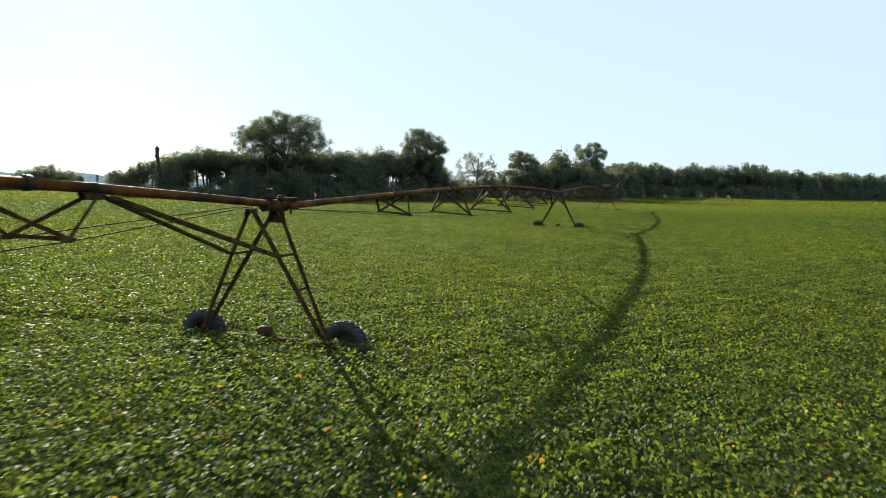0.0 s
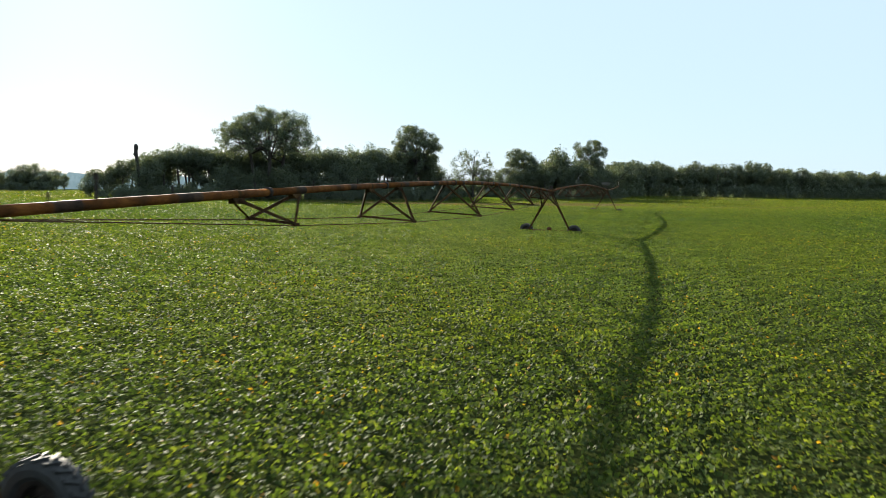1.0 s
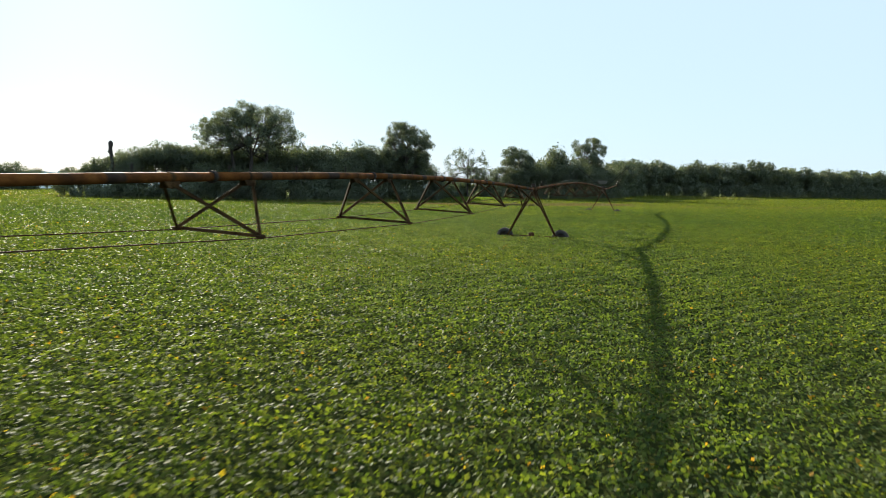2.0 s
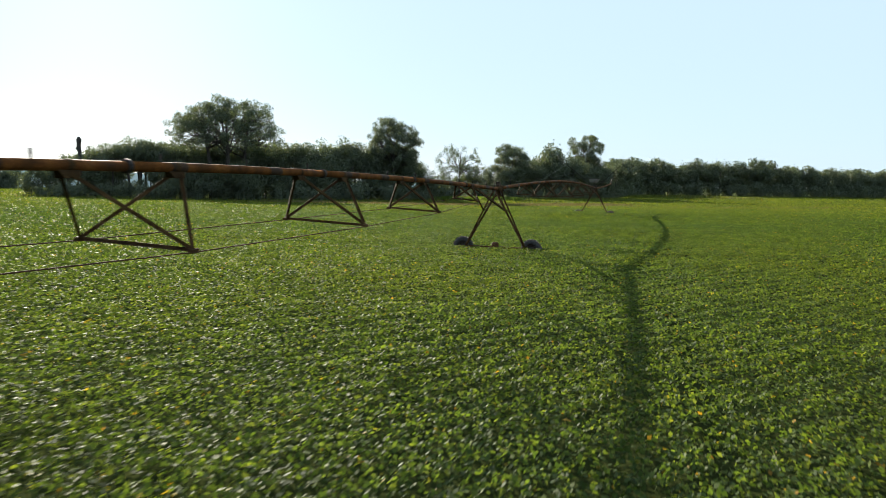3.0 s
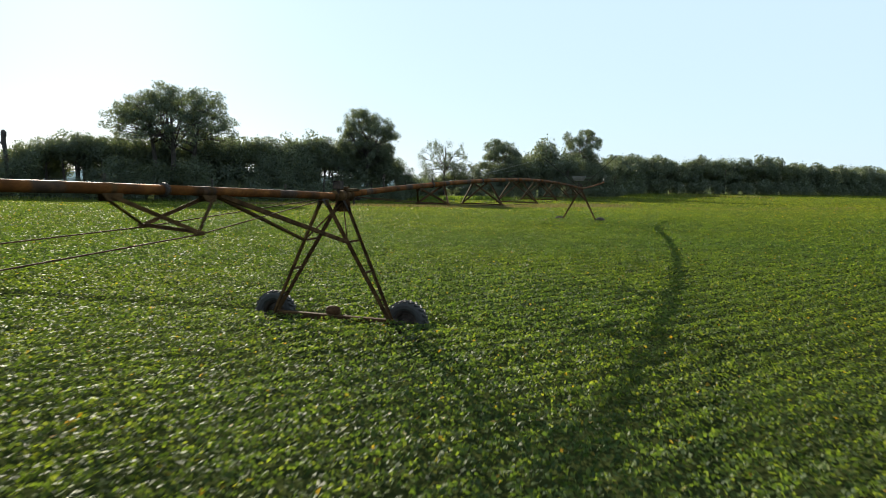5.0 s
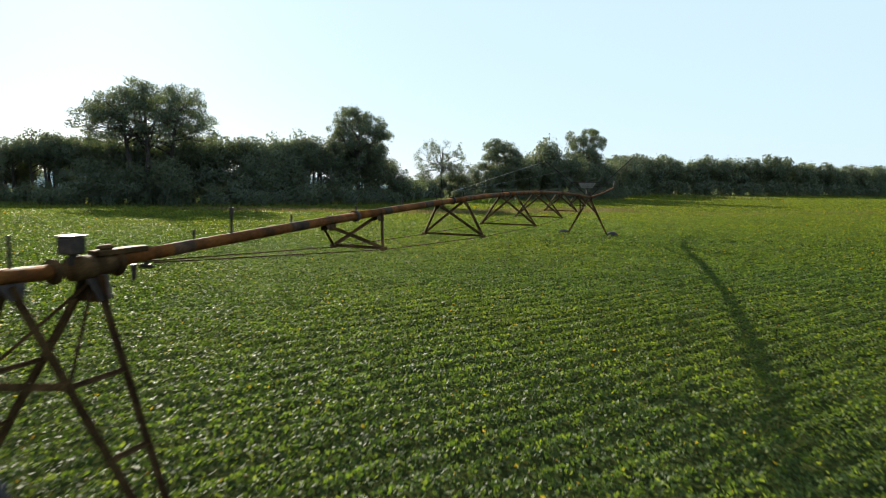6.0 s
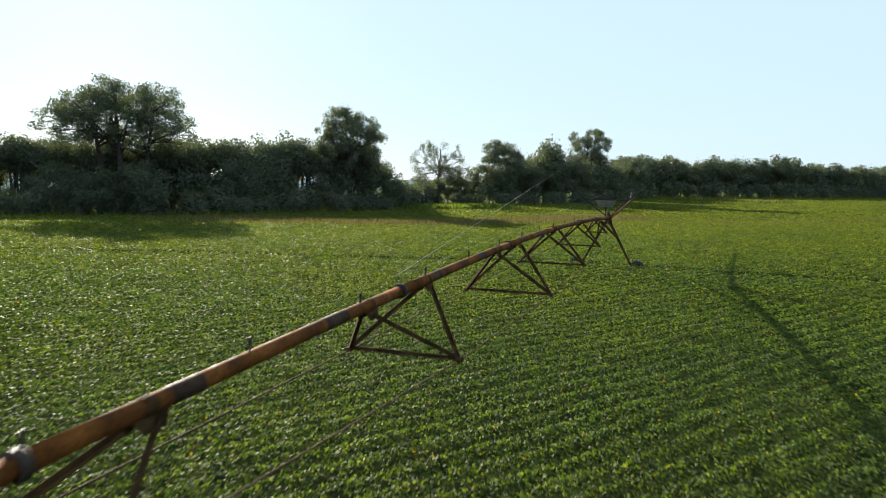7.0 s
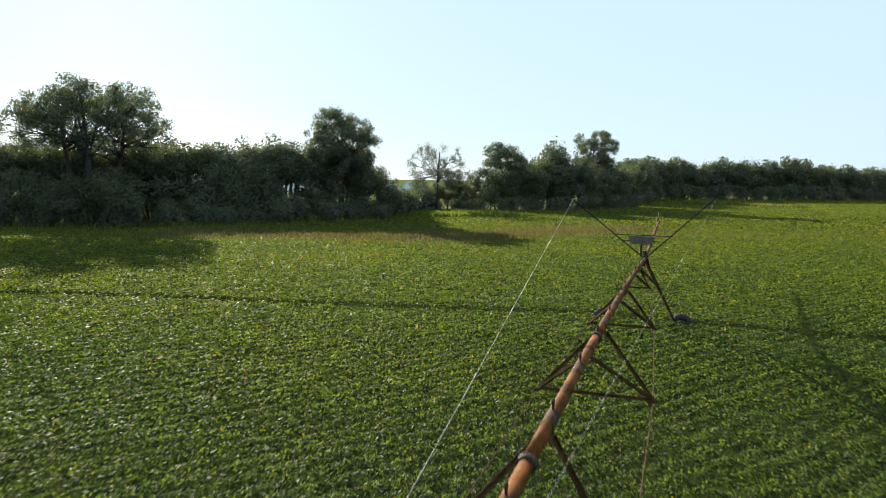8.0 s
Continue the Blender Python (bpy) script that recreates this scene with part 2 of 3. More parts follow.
def land(x, y):
    """Height of the soil: level under the machine, falling to the woods and to the far side."""
    x, y = np.asarray(x, float), np.asarray(y, float)
    off = x - (T1[0] + (y - T1[1]) * 0.302)
    off = np.sign(off) * np.maximum(np.abs(off) - 3, 0)
    z = 2.0 * np.tanh(off * 0.006) - 1.4 * smooth_step(120, 220, y)
    z = z + 0.26 * np.exp(-((x - T3[0] + 1.5) ** 2 + (y - T3[1]) ** 2) / 60.0)
    return z - 5.0 * smooth_step(-100, -300, x) * smooth_step(150, 400, y)


def land_sheet():
    xs = np.concatenate([[-2600, -1700, -1100, -800], np.arange(-600, -150, 50), np.arange(-150, 400, 10), np.arange(400, 800, 50), [1000, 1400, 2000, 2800]])
    ys = np.concatenate([[-900, -500, -250], np.arange(-120, 600, 10), np.arange(600, 1000, 50), [1200, 1600, 2200, 3200]])
    gx, gy = np.meshgrid(xs, ys)
    gz = land(gx, gy)
    verts = np.stack([gx, gy, gz], -1).reshape(-1, 3)
    w = len(xs)
    faces = [(r * w + c, r * w + c + 1, (r + 1) * w + c + 1, (r + 1) * w + c) for r in range(len(ys) - 1) for c in range(w - 1)]
    return verts.tolist(), faces


ground = tagged(new("ground", mesh_of("ground", *land_sheet(), M_GROUND, True)), "dark soil and short growth of a wide farm field", "ground", kind="structure")

# ---- irrigation machine: dimensions ----
PIPE_R = 0.090
FLANK = 1.32


def heading(a, b):
    return math.atan2(b[0] - a[0], b[1] - a[1])


def wheel(parent, x, y, z):
    """Lugged tyre on a dished rim; the axle runs along the pipe."""
    hub = part("wheel", lathe([(0.02, -0.10), (0.09, -0.10), (0.11, -0.04), (0.11, 0.06), (0.02, 0.06)], 16), M_DARK, parent)
    hub.location, hub.scale = (x, y, z), (1.1, 1.1, 1.1)
    part("rim", lathe([(0.10, -0.02), (0.22, 0.0), (0.25, -0.10), (0.31, -0.12), (0.31, 0.12), (0.25, 0.10), (0.22, 0.02), (0.10, 0.0)], 28), M_DARK, hub, "dark rusty dished steel rim")
    tyre = lathe([(0.30, -0.11), (0.36, -0.15), (0.44, -0.155), (0.50, -0.13), (0.515, -0.06), (0.52, 0), (0.515, 0.06), (0.50, 0.13), (0.44, 0.155), (0.36, 0.15), (0.30, 0.11)], 40)
    lugs = []
    for k in range(22):
        for s in (-1, 1):
            a = 2 * math.pi * (k + (0.5 if s > 0 else 0)) / 22
            b = a + 0.16
            cs = [(a, 0.0), (a + 0.075, 0.0), (b + 0.085, s * 0.14), (b, s * 0.14)]
            low = [Vector((0.505 * math.cos(q), y_, 0.505 * math.sin(q))) for q, y_ in cs]
            high = [Vector(((0.555 if abs(y_) < 0.1 else 0.54) * math.cos(q), y_, (0.555 if abs(y_) < 0.1 else 0.54) * math.sin(q))) for q, y_ in cs]
            lugs.append((low + high, [(4, 5, 6, 7), (0, 1, 5, 4), (1, 2, 6, 5), (2, 3, 7, 6), (3, 0, 4, 7)]))
    part("tyre", join(tyre, *lugs), M_RUBBER, hub, "dusty black lugged rubber tyre")
    return hub


def tower(at, base, turn, pipe_z, brace_rise=0.08, ties=True):
    """A wheeled A-frame tower. Local x runs along the wheel beam, y along the pipe."""
    top = new("irrigation_tower")
    top.matrix_world = pose(at[0], at[1], base, 0, 0, -math.degrees(turn))
    tagged(top, "rusty steel A-frame irrigation tower on two lugged wheels", "irrigation tower", "irrigation towers", "object")
    zl = pipe_z - 0.10
    zf, wf = 0.60, 1.70
    feet = {}
    for s in (-1, 1):
        for k, (yt, yf) in enumerate(((-0.62, -0.10), (0.62, 0.10))):
            a, b = Vector((s * 0.05, yt, zl)), Vector((s * wf, yf, zf))
            part("leg", angle_bar(a, b, 0.108 if (s > 0) != bool(k) else 0.066, 0.010, s * (1 if k else -1)), M_STEEL, top)
            feet[s, k] = (a, b)
        for h in (0.345, 0.60, 0.83):
            p, q = (feet[s, k][0].lerp(feet[s, k][1], h) for k in (0, 1))
            part("rung", angle_bar(p, q, 0.05, 0.006), M_STEEL, top)
        p = feet[s, 0][0].lerp(feet[s, 0][1], 0.345)
        part("brace", angle_bar(p, (s * 0.06, -5.35, pipe_z + brace_rise), 0.088, 0.010, s), M_STEEL, top)
        if ties:
            part("tie_bar", angle_bar(p, (s * 0.02, 0.58, zl - 0.1), 0.032, 0.005), M_STEEL, top)
        part("gusset", plate([(s * 0.045, 0.42, zl + 0.02), (s * 0.045, 0.82, zl + 0.02), (s * 0.20, 0.72, zl - 0.30), (s * 0.20, 0.50, zl - 0.30)], 0.012), M_DARK, top)
        part("gusset", plate([(s * 0.045, -0.80, zl + 0.04), (s * 0.045, -0.42, zl + 0.04), (s * 0.12, -0.52, zl - 0.14), (s * 0.12, -0.70, zl - 0.14)], 0.012), M_DARK, top)
        part("gearbox", join(box(s * wf - 0.13, s * wf + 0.13, 0.02, 0.26, 0.36, 0.62, 0.03), tube([(s * (wf + 0.1), 0.12, 0.50), (s * (wf + 0.28), 0.22, 0.50), (s * (wf + 0.28), 0.36, 0.50)], 0.05, 10)), M_DARK, top)
        wheel(top, s * (wf + 0.28), 0.48, 0.50)
    part("gusset", plate([(-0.20, 0.60, zl + 0.0), (0.20, 0.60, zl + 0.0), (0.26, 0.60, zl - 0.34), (-0.26, 0.60, zl - 0.34)], 0.012), M_BOX, top, "brown steel gusset plate")
    part("base_beam", join(box(-wf - 0.05, wf + 0.05, -0.09, 0.09, 0.47, 0.64, 0.02)), M_STEEL, top, "rusty square steel wheel beam")
    part("drive_shaft", tube([(-wf, 0.16, 0.52), (wf, 0.16, 0.52)], 0.022, 8), M_DARK, top)
    part("drive_motor", join(tube([(-0.22, 0.12, 0.72), (-0.19, 0.12, 0.72), (-0.12, 0.12, 0.72), (0.08, 0.12, 0.72), (0.15, 0.12, 0.72), (0.18, 0.12, 0.72)], [0.06, 0.11, 0.145, 0.145, 0.11, 0.06], 16), box(-0.14, 0.10, 0.02, 0.22, 0.56, 0.66, 0.02)), M_BOX, top, "brown gear motor on the wheel beam", True)
    # joint, control box and fittings above the pipe
    z = pipe_z
    part("control_box", join(box(-0.11, 0.11, 0.16, 0.41, z + 0.18, z + 0.395, 0.02), box(-0.12, 0.12, 0.15, 0.42, z + 0.393, z + 0.407, 0.004)), M_DARK, top, "dark weathered control box")
    part("box_post", tube([(0, 0.30, z + 0.05), (0, 0.30, z + 0.20)], 0.05, 10), M_DARK, top)
    part("hitch", join(tube([(0, 0.28, z), (0, 0.58, z)], 0.15, 18), tube([(0, 0.62, z), (0, 0.95, z)], 0.125, 18), tube([(0, 1.0, z), (0, 1.03, z)], 0.165, 18), tube([(0, -0.02, z), (0, 0.02, z)], 0.15, 18)), M_STEEL, top, "rusty pipe joint with a rubber boot", True)
    part("hitch_plate", join(box(-0.09, 0.09, 0.62, 1.55, z + 0.12, z + 0.19, 0.01), box(-0.05, 0.05, 0.72, 0.95, z + 0.19, z + 0.25, 0.02), box(-0.12, 0.02, 1.2, 1.62, z + 0.05, z + 0.13, 0.02)), M_STEEL, top)
    part("upright_pipe", tube([(0, -0.58, z), (0, -0.58, z + 0.46)], 0.022, 8), M_DARK, top)
    part("drain_valve", join(tube([(0, 1.35, z - 0.05), (0, 1.35, z - 0.26)], [0.04, 0.028], 8)), M_DARK, top)
    part("rod_anchor", join(box(-0.10, 0.10, 1.56, 1.64, z - 0.13, z - 0.07, 0.015), box(-0.03, 0.03, 1.57, 1.63, z - 0.10, z + 0.04, 0.01)), M_DARK, top)
    return top


def span(at, base, turn, length, za, zb, rise, nodes, label, bow=1.8, lean=0.0):
    """An arched pipe on a row of trusses. Local y runs along the pipe; za and zb are the pipe heights at both ends."""
    top = new("irrigation_span")
    top.matrix_world = pose(at[0], at[1], base, 0, 0, -math.degrees(turn))
    tagged(top, label, "irrigation pipe", "irrigation spans", "object")

    def pz(y):
        s = y / length
        return za + (zb - za) * s + rise * (1 - abs(2 * s - 1) ** (bow if s < 0.5 else 1.8))

    cuts = [0.9] + [length * s - 0.3 for s, _, _ in nodes] + [length - 0.02]
    for a, b in zip(cuts, cuts[1:]):
        count = 6
        ys = [a + 0.03 + (b - a - 0.06) * k / count for k in range(count + 1)]
        part("pipe_section", tube([(0, y, pz(y)) for y in ys], PIPE_R, 16), M_PIPE, top, "", True)
        for at_part, wide in ((0.22, 0.55), (0.63, 0.75)):
            y = a + (b - a) * at_part + random.uniform(-0.3, 0.3)
            w = wide * random.uniform(0.6, 1.1)
            part("stain_band", tube([(0, y - w / 2, pz(y - w / 2)), (0, y + w / 2, pz(y + w / 2))], PIPE_R + 0.003, 16, False), M_PATCH, top, "", True)
    rods = {-1: [], 1: []}
    for s in (-1, 1):
        rods[s].append((s * 0.10, 1.6, pz(1.6) - 0.11))
    for frac, half, z in nodes:
        y = length * frac
        yc = y - 0.3
        part("flange", join(tube([(0, yc - 0.045, pz(yc)), (0, yc - 0.008, pz(yc))], PIPE_R + 0.036, 20), tube([(0, yc + 0.008, pz(yc)), (0, yc + 0.045, pz(yc))], PIPE_R + 0.036, 20),
                            tube([(0, yc - 0.03, pz(yc)), (0, yc + 0.03, pz(yc))], PIPE_R + 0.01, 16)), M_DARK, top, "dark bolted pipe flange", True)
        for e in (-1, 1):
            ye = yc + e * FLANK
            part("saddle", join(plate([(-0.05, ye - 0.24, pz(ye) - 0.07), (-0.05, ye + 0.24, pz(ye) - 0.07), (-0.10, ye + 0.15, pz(ye) - 0.20), (-0.10, ye - 0.15, pz(ye) - 0.20)], 0.01),
                                plate([(0.05, ye - 0.24, pz(ye) - 0.07), (0.05, ye + 0.24, pz(ye) - 0.07), (0.10, ye + 0.15, pz(ye) - 0.20), (0.10, ye - 0.15, pz(ye) - 0.20)], 0.01),
                                tube([(0, ye - 0.06, pz(ye)), (0, ye + 0.06, pz(ye))], PIPE_R + 0.008, 16, False)), M_STEEL, top)
            for s in (-1, 1):
                part("truss_strut", angle_bar((s * 0.09, ye + e * 0.06, pz(ye) - 0.13), (s * half, y - 0.1, z - lean * (s > 0)), 0.062, 0.008, s * e), M_STEEL, top)
        part("spreader", angle_bar((-half - 0.03, y - 0.1, z), (half + 0.03, y - 0.1, z - lean), 0.062, 0.008), M_STEEL, top)
        for s in (-1, 1):
            part("node_plate", box(s * half - 0.05, s * half + 0.05, y - 0.22, y + 0.02, z - 0.045 - lean * (s > 0), z + 0.035 - lean * (s > 0), 0.012), M_STEEL, top)
            rods[s].append((s * half, y - 0.1, z - 0.03 - lean * (s > 0)))
    for s in (-1, 1):
        rods[s].append((s * 0.10, length - 0.9, pz(length - 0.9) - 0.12))
        part("truss_rod", tube(rods[s], 0.013, 6), M_ROD, top)
    y = 2.62
    while y < length - 1.5:
        part("sprinkler_outlet", join(tube([(0, y, pz(y) + 0.08), (0, y, pz(y) + 0.24)], 0.016, 8), tube([(0, y, pz(y) + 0.15), (0, y, pz(y) + 0.23)], 0.022, 8)), M_DARK, top)
        y += 2.92
    part("upright_pipe", join(tube([(0, 3.6, pz(3.6)), (0, 3.6, pz(3.6) + 0.46)], 0.024, 8), tube([(0, 3.6, pz(3.6) + 0.40), (0, 3.6, pz(3.6) + 0.50)], 0.04, 8)), M_DARK, top)
    return top


NODES_A = [(0.170, 0.604, 3.34), (0.308, 0.969, 3.10), (0.462, 1.18, 3.00), (0.601, 1.19, 3.05), (0.739, 0.98, 3.16), (0.877, 0.58, 3.41)]
NODES_B = [(0.159, 0.613, 3.455), (0.296, 0.99, 3.25), (0.446, 1.19, 3.16), (0.581, 1.22, 3.185), (0.722, 1.0, 3.24), (0.870, 0.572, 3.35)]
HEAD_A, HEAD_B = heading(T1, T2), heading(T2, T3)
SPAN_A, SPAN_B = math.dist(T1, T2), math.dist(T2, T3)
PIPE_Z = 3.86
tower(T0, float(land(*T0)), HEAD_A, PIPE_Z)
tower(T1, -0.09, HEAD_A, PIPE_Z, 0.25, False)
tower(T2, 0.0, (HEAD_A + HEAD_B) / 2, PIPE_Z)
end_tower = tower(T3, -0.02, HEAD_B, PIPE_Z)
SPAN_LABEL = "long arched rusty irrigation pipe on V-shaped steel trusses"
span(T0, 0.0, HEAD_A, SPAN_A, PIPE_Z, PIPE_Z - 0.04, 1.05, NODES_A, SPAN_LABEL)
span(T1, 0.0, HEAD_A, SPAN_A, PIPE_Z - 0.17, PIPE_Z, 0.56, NODES_A, SPAN_LABEL, 1.55, 0.09)
span(T2, 0.0, HEAD_B, SPAN_B, PIPE_Z, PIPE_Z - 0.02, 0.63, NODES_B, SPAN_LABEL)


def overhang():
    """The end boom past the last tower: masts, tray, stay cables and end sprinkler."""
    top = new("irrigation_overhang")
    top.matrix_world = pose(T3[0], T3[1], 0, 0, 0, -math.degrees(HEAD_B))
    tagged(top, "thin rusty end boom with cable masts and a metal tray", "irrigation boom", "", "object")

    def oz(y):
        return PIPE_Z - 0.05 + 0.70 * (y / 24.6) ** 1.4

    ys = [0.9 + (24.4 - 0.9) * k / 8 for k in range(9)]
    for a, b in zip(ys[::2], ys[2::2]):
        part("boom_pipe", tube([(0, a + (b - a) * k / 4, oz(a + (b - a) * k / 4)) for k in range(5)], 0.082, 12), M_PIPE, top, "", True)
        part("flange", tube([(0, b - 0.04, oz(b)), (0, b + 0.04, oz(b))], 0.11, 14), M_DARK, top)
    part("end_sprinkler", join(tube([(0, 24.3, oz(24.4)), (0, 24.6, oz(24.4) + 0.35), (0, 25.3, oz(24.4) + 0.75)], [0.05, 0.05, 0.03], 10), box(-0.12, 0.12, 24.3, 24.6, oz(24.4) - 0.1, oz(24.4) + 0.15, 0.02)), M_DARK, top)
    tips = {-1: (-3.80, 0.4, 6.72), 1: (3.35, 0.3, 7.12)}
    for s in (-1, 1):
        part("mast", angle_bar((s * 0.10, 0.2, PIPE_Z + 0.05), tips[s], 0.06, 0.008, s), M_DARK, top)
        for y_end in (8.0, 16.0, 24.2):
            part("stay_cable", tube([tips[s], (0, y_end, oz(y_end) + 0.05)], 0.0035, 5), M_ROD, top, "thin rusty steel cable")
        part("stay_cable", tube([tips[s], (s * 0.05, -SPAN_B + 15.9, 4.62)], 0.006 if s < 0 else 0.0028, 5), M_CABLE, top, "thin light steel cable")
    for z in (5.02, 4.72):
        f = (z - PIPE_Z) / 2.9
        part("cross_bar", angle_bar((-3.8 * f * 1.02 - 0.1, 0.3, z), (3.35 * f * 0.92 + 0.1, 0.3, z), 0.045, 0.006), M_DARK, top)
    rim = [(-0.88, -0.05), (0.44, -0.05), (0.44, 0.55), (-0.88, 0.55)]
    low = [(-0.66, 0.06), (0.22, 0.06), (0.22, 0.44), (-0.66, 0.44)]
    def shell(inset, lift):
        return [(x + (inset if x < -0.2 else -inset), y + (inset if y < 0.2 else -inset), z + lift) for ring, z in ((low, 4.57), (rim, 5.0)) for x, y in ring]
    outer, inner = shell(0, 0), shell(0.012, 0.012)
    sides = [(k, (k + 1) % 4, 4 + (k + 1) % 4, 4 + k) for k in range(4)]
    faces = [(3, 2, 1, 0)] + sides + [tuple(8 + i for i in f[::-1]) for f in sides] + [(8, 9, 10, 11)] + [(4 + k, 4 + (k + 1) % 4, 12 + (k + 1) % 4, 12 + k) for k in range(4)]
    part("tray", (outer + inner, faces), M_GALV, top, "dull grey sheet-metal tray")
    part("tray_post", tube([(-0.2, 0.25, PIPE_Z + 0.08), (-0.2, 0.25, 4.58)], 0.06, 10), M_DARK, top)
    return top


overhang()


# ---- trees ----
def scatter_leaves(rng, centres, size, tilt=1.0, aspect=1.5, spread=0.35, facing=None, kite=False):
    """Pointed leaves at the centres, turned at random; tilt 0 lies flat, 1 is free. With facing they lie like shingles over their clump."""
    n = len(centres)
    s = size * rng.uniform(1 - spread, 1 + spread, (n, 1))
    normal = rng.normal(size=(n, 3)) * tilt
    normal[:, 2] = np.abs(normal[:, 2]) + (1.6 * (1 - tilt))
    if facing is not None:
        normal = facing + rng.normal(size=(n, 3)) * 0.42
    normal /= np.linalg.norm(normal, axis=1, keepdims=True)
    along = np.cross(normal, rng.normal(size=(n, 3)))
    along /= np.linalg.norm(along, axis=1, keepdims=True)
    across = np.cross(normal, along)
    a, b = along * s * aspect / 2, across * s / 2
    if kite:
        return np.stack([centres - a * 1.05, centres - a * 0.1 + b, centres + a * 1.1, centres - a * 0.1 - b], 1)
    return np.stack([centres - a * 0.7 - b, centres - a * 0.7 + b, centres + a * 1.1], 1)


def tree(name, seed, height, radius, base, leaves, leaf, lumps=30, limbs=9, hollow=0.35, trunks=1, label="", lump_size=0.30, flat=1.0, reach=(0.5, 1.0), dome=False, lobes=0):
    """A tapered trunk with limbs and twigs, and a lumpy crown of single leaf sprays."""
    rng = np.random.default_rng(seed)
    top = new(name)
    half = (height - base) / 2
    mid_z = base + half
    size = radius * lump_size
    spare = np.array([radius - size * 0.8, radius - size * 0.8, max(half - size * flat * 0.8, 0.3)])
    way = rng.normal(size=(lumps, 3))
    way /= np.linalg.norm(way, axis=1, keepdims=True)
    if dome:  # an umbrella of leaf clumps over bare limbs
        way[:, 2] = np.abs(way[:, 2])
        mid_z, spare[2] = base, spare[2] * 2
    centres = way * rng.uniform(*reach, (lumps, 1)) * spare + np.array([0, 0, mid_z])
    if lobes:  # clumps gathered into a few large rounded boughs
        turn = np.arange(lobes) * 2.39996 + rng.uniform(0, 6.3)
        rise = 0.95 * (np.arange(lobes) + 0.2) / lobes if dome else 1.7 * (np.arange(lobes) + 0.5) / lobes - 0.8
        power = 2.6 if dome else 2.2
        flatness = np.maximum(1 - np.abs(rise) ** power, 0.02) ** (1 / power)
        bough = radius * (0.36 if dome else 0.42)
        room = np.array([radius - bough, radius - bough, (half * (2 if dome else 1)) - bough * flat])
        hearts = np.stack([np.cos(turn) * flatness, np.sin(turn) * flatness, rise], 1) * room * rng.uniform(0.9, 1.04, (lobes, 1)) + np.array([0, 0, mid_z])
        way[:, 2] = np.abs(way[:, 2]) * np.where(rng.random(lumps) < 0.8, 1, -0.6)
        way /= np.linalg.norm(way, axis=1, keepdims=True)
        centres = hearts[np.arange(lumps) % lobes] + way * (bough - size * 0.7) * rng.uniform(0.72, 1.0, (lumps, 1)) * np.array([1, 1, flat])
    sizes = size * rng.uniform(0.7, 1.25, lumps)
    wood = []
    r0 = height * 0.020
    limb = 0.42 * min(1.0, math.sqrt(12 / limbs))
    for k in range(trunks):
        a = 2 * math.pi * k / trunks + 0.5
        foot = Vector((math.cos(a), math.sin(a), 0)) * (0.0 if trunks == 1 else radius * 0.16)
        head = Vector((foot.x * 2.4 + rng.normal() * 0.4, foot.y * 2.4 + rng.normal() * 0.4, base + (height - base) * 0.6))
        mid = foot.lerp(head, 0.5) + Vector((rng.normal() * 0.4, rng.normal() * 0.4, 0))
        foot.z = -0.4
        wood.append(tube([foot, foot.lerp(mid, 0.2), mid, head], [r0 * 1.5, r0 * 1.05, r0 * 0.8, r0 * 0.3], 8))
        for j in range(limbs):
            end = Vector(hearts[(k * limbs + j) % lobes]) if lobes else Vector(centres[(k * limbs + j) % lumps])
            start = mid.lerp(head, rng.uniform(0, 0.45 if dome else 0.9)) if j else mid
            sag = 0.05 if dome else -0.06
            knee = start.lerp(end, 0.5) + Vector((rng.normal() * 0.5, rng.normal() * 0.5, sag * (end - start).length))
            wood.append(tube([start, knee, end], [r0 * limb, r0 * limb * 0.66, r0 * limb * 0.24], 6))
            if lobes:  # each bough fans out to its clumps
                for q in range((k * limbs + j) % lobes, lumps, lobes):
                    tip = Vector(centres[q])
                    wood.append(tube([knee.lerp(end, rng.uniform(0.2, 0.9)), knee.lerp(tip, 0.6), tip], [r0 * 0.14, r0 * 0.10, r0 * 0.04], 4))
                continue
            for _ in range(3):
                tip = end + Vector(rng.normal(size=3)) * size * 0.38
                wood.append(tube([knee.lerp(end, rng.uniform(0.3, 0.95)), tip], [r0 * 0.12, r0 * 0.04], 4))
    part("trunk", join(*wood), M_BARK, top, "", True)
    pick = rng.choice(lumps, leaves, p=sizes ** 2 / np.sum(sizes ** 2))
    out = rng.normal(size=(leaves, 3))
    out /= np.linalg.norm(out, axis=1, keepdims=True)
    out[:, 2] *= flat
    r = sizes[pick][:, None] * (1 - hollow * rng.random((leaves, 1)) ** 1.5 + rng.normal(size=(leaves, 1)) * 0.12)
    spots = centres[pick] + out * r
    spots[:, 2] = np.maximum(spots[:, 2], rng.uniform(0.1, 0.8, leaves))
    part("crown", leaf_mesh("crown", scatter_leaves(rng, spots, leaf, facing=out), M_TREE), M_TREE, top)
    return tagged(top, label, "tree", "trees along the field edge", "object")


def place(ob, x, y, turn=0.0, grow=1.0):
    """A copy of a tree standing on the land."""
    made = copy_thing(ob, pose(x, y, float(land(x, y)), 0, 0, turn) @ Matrix.Diagonal((grow, grow, grow, 1)))
    return made


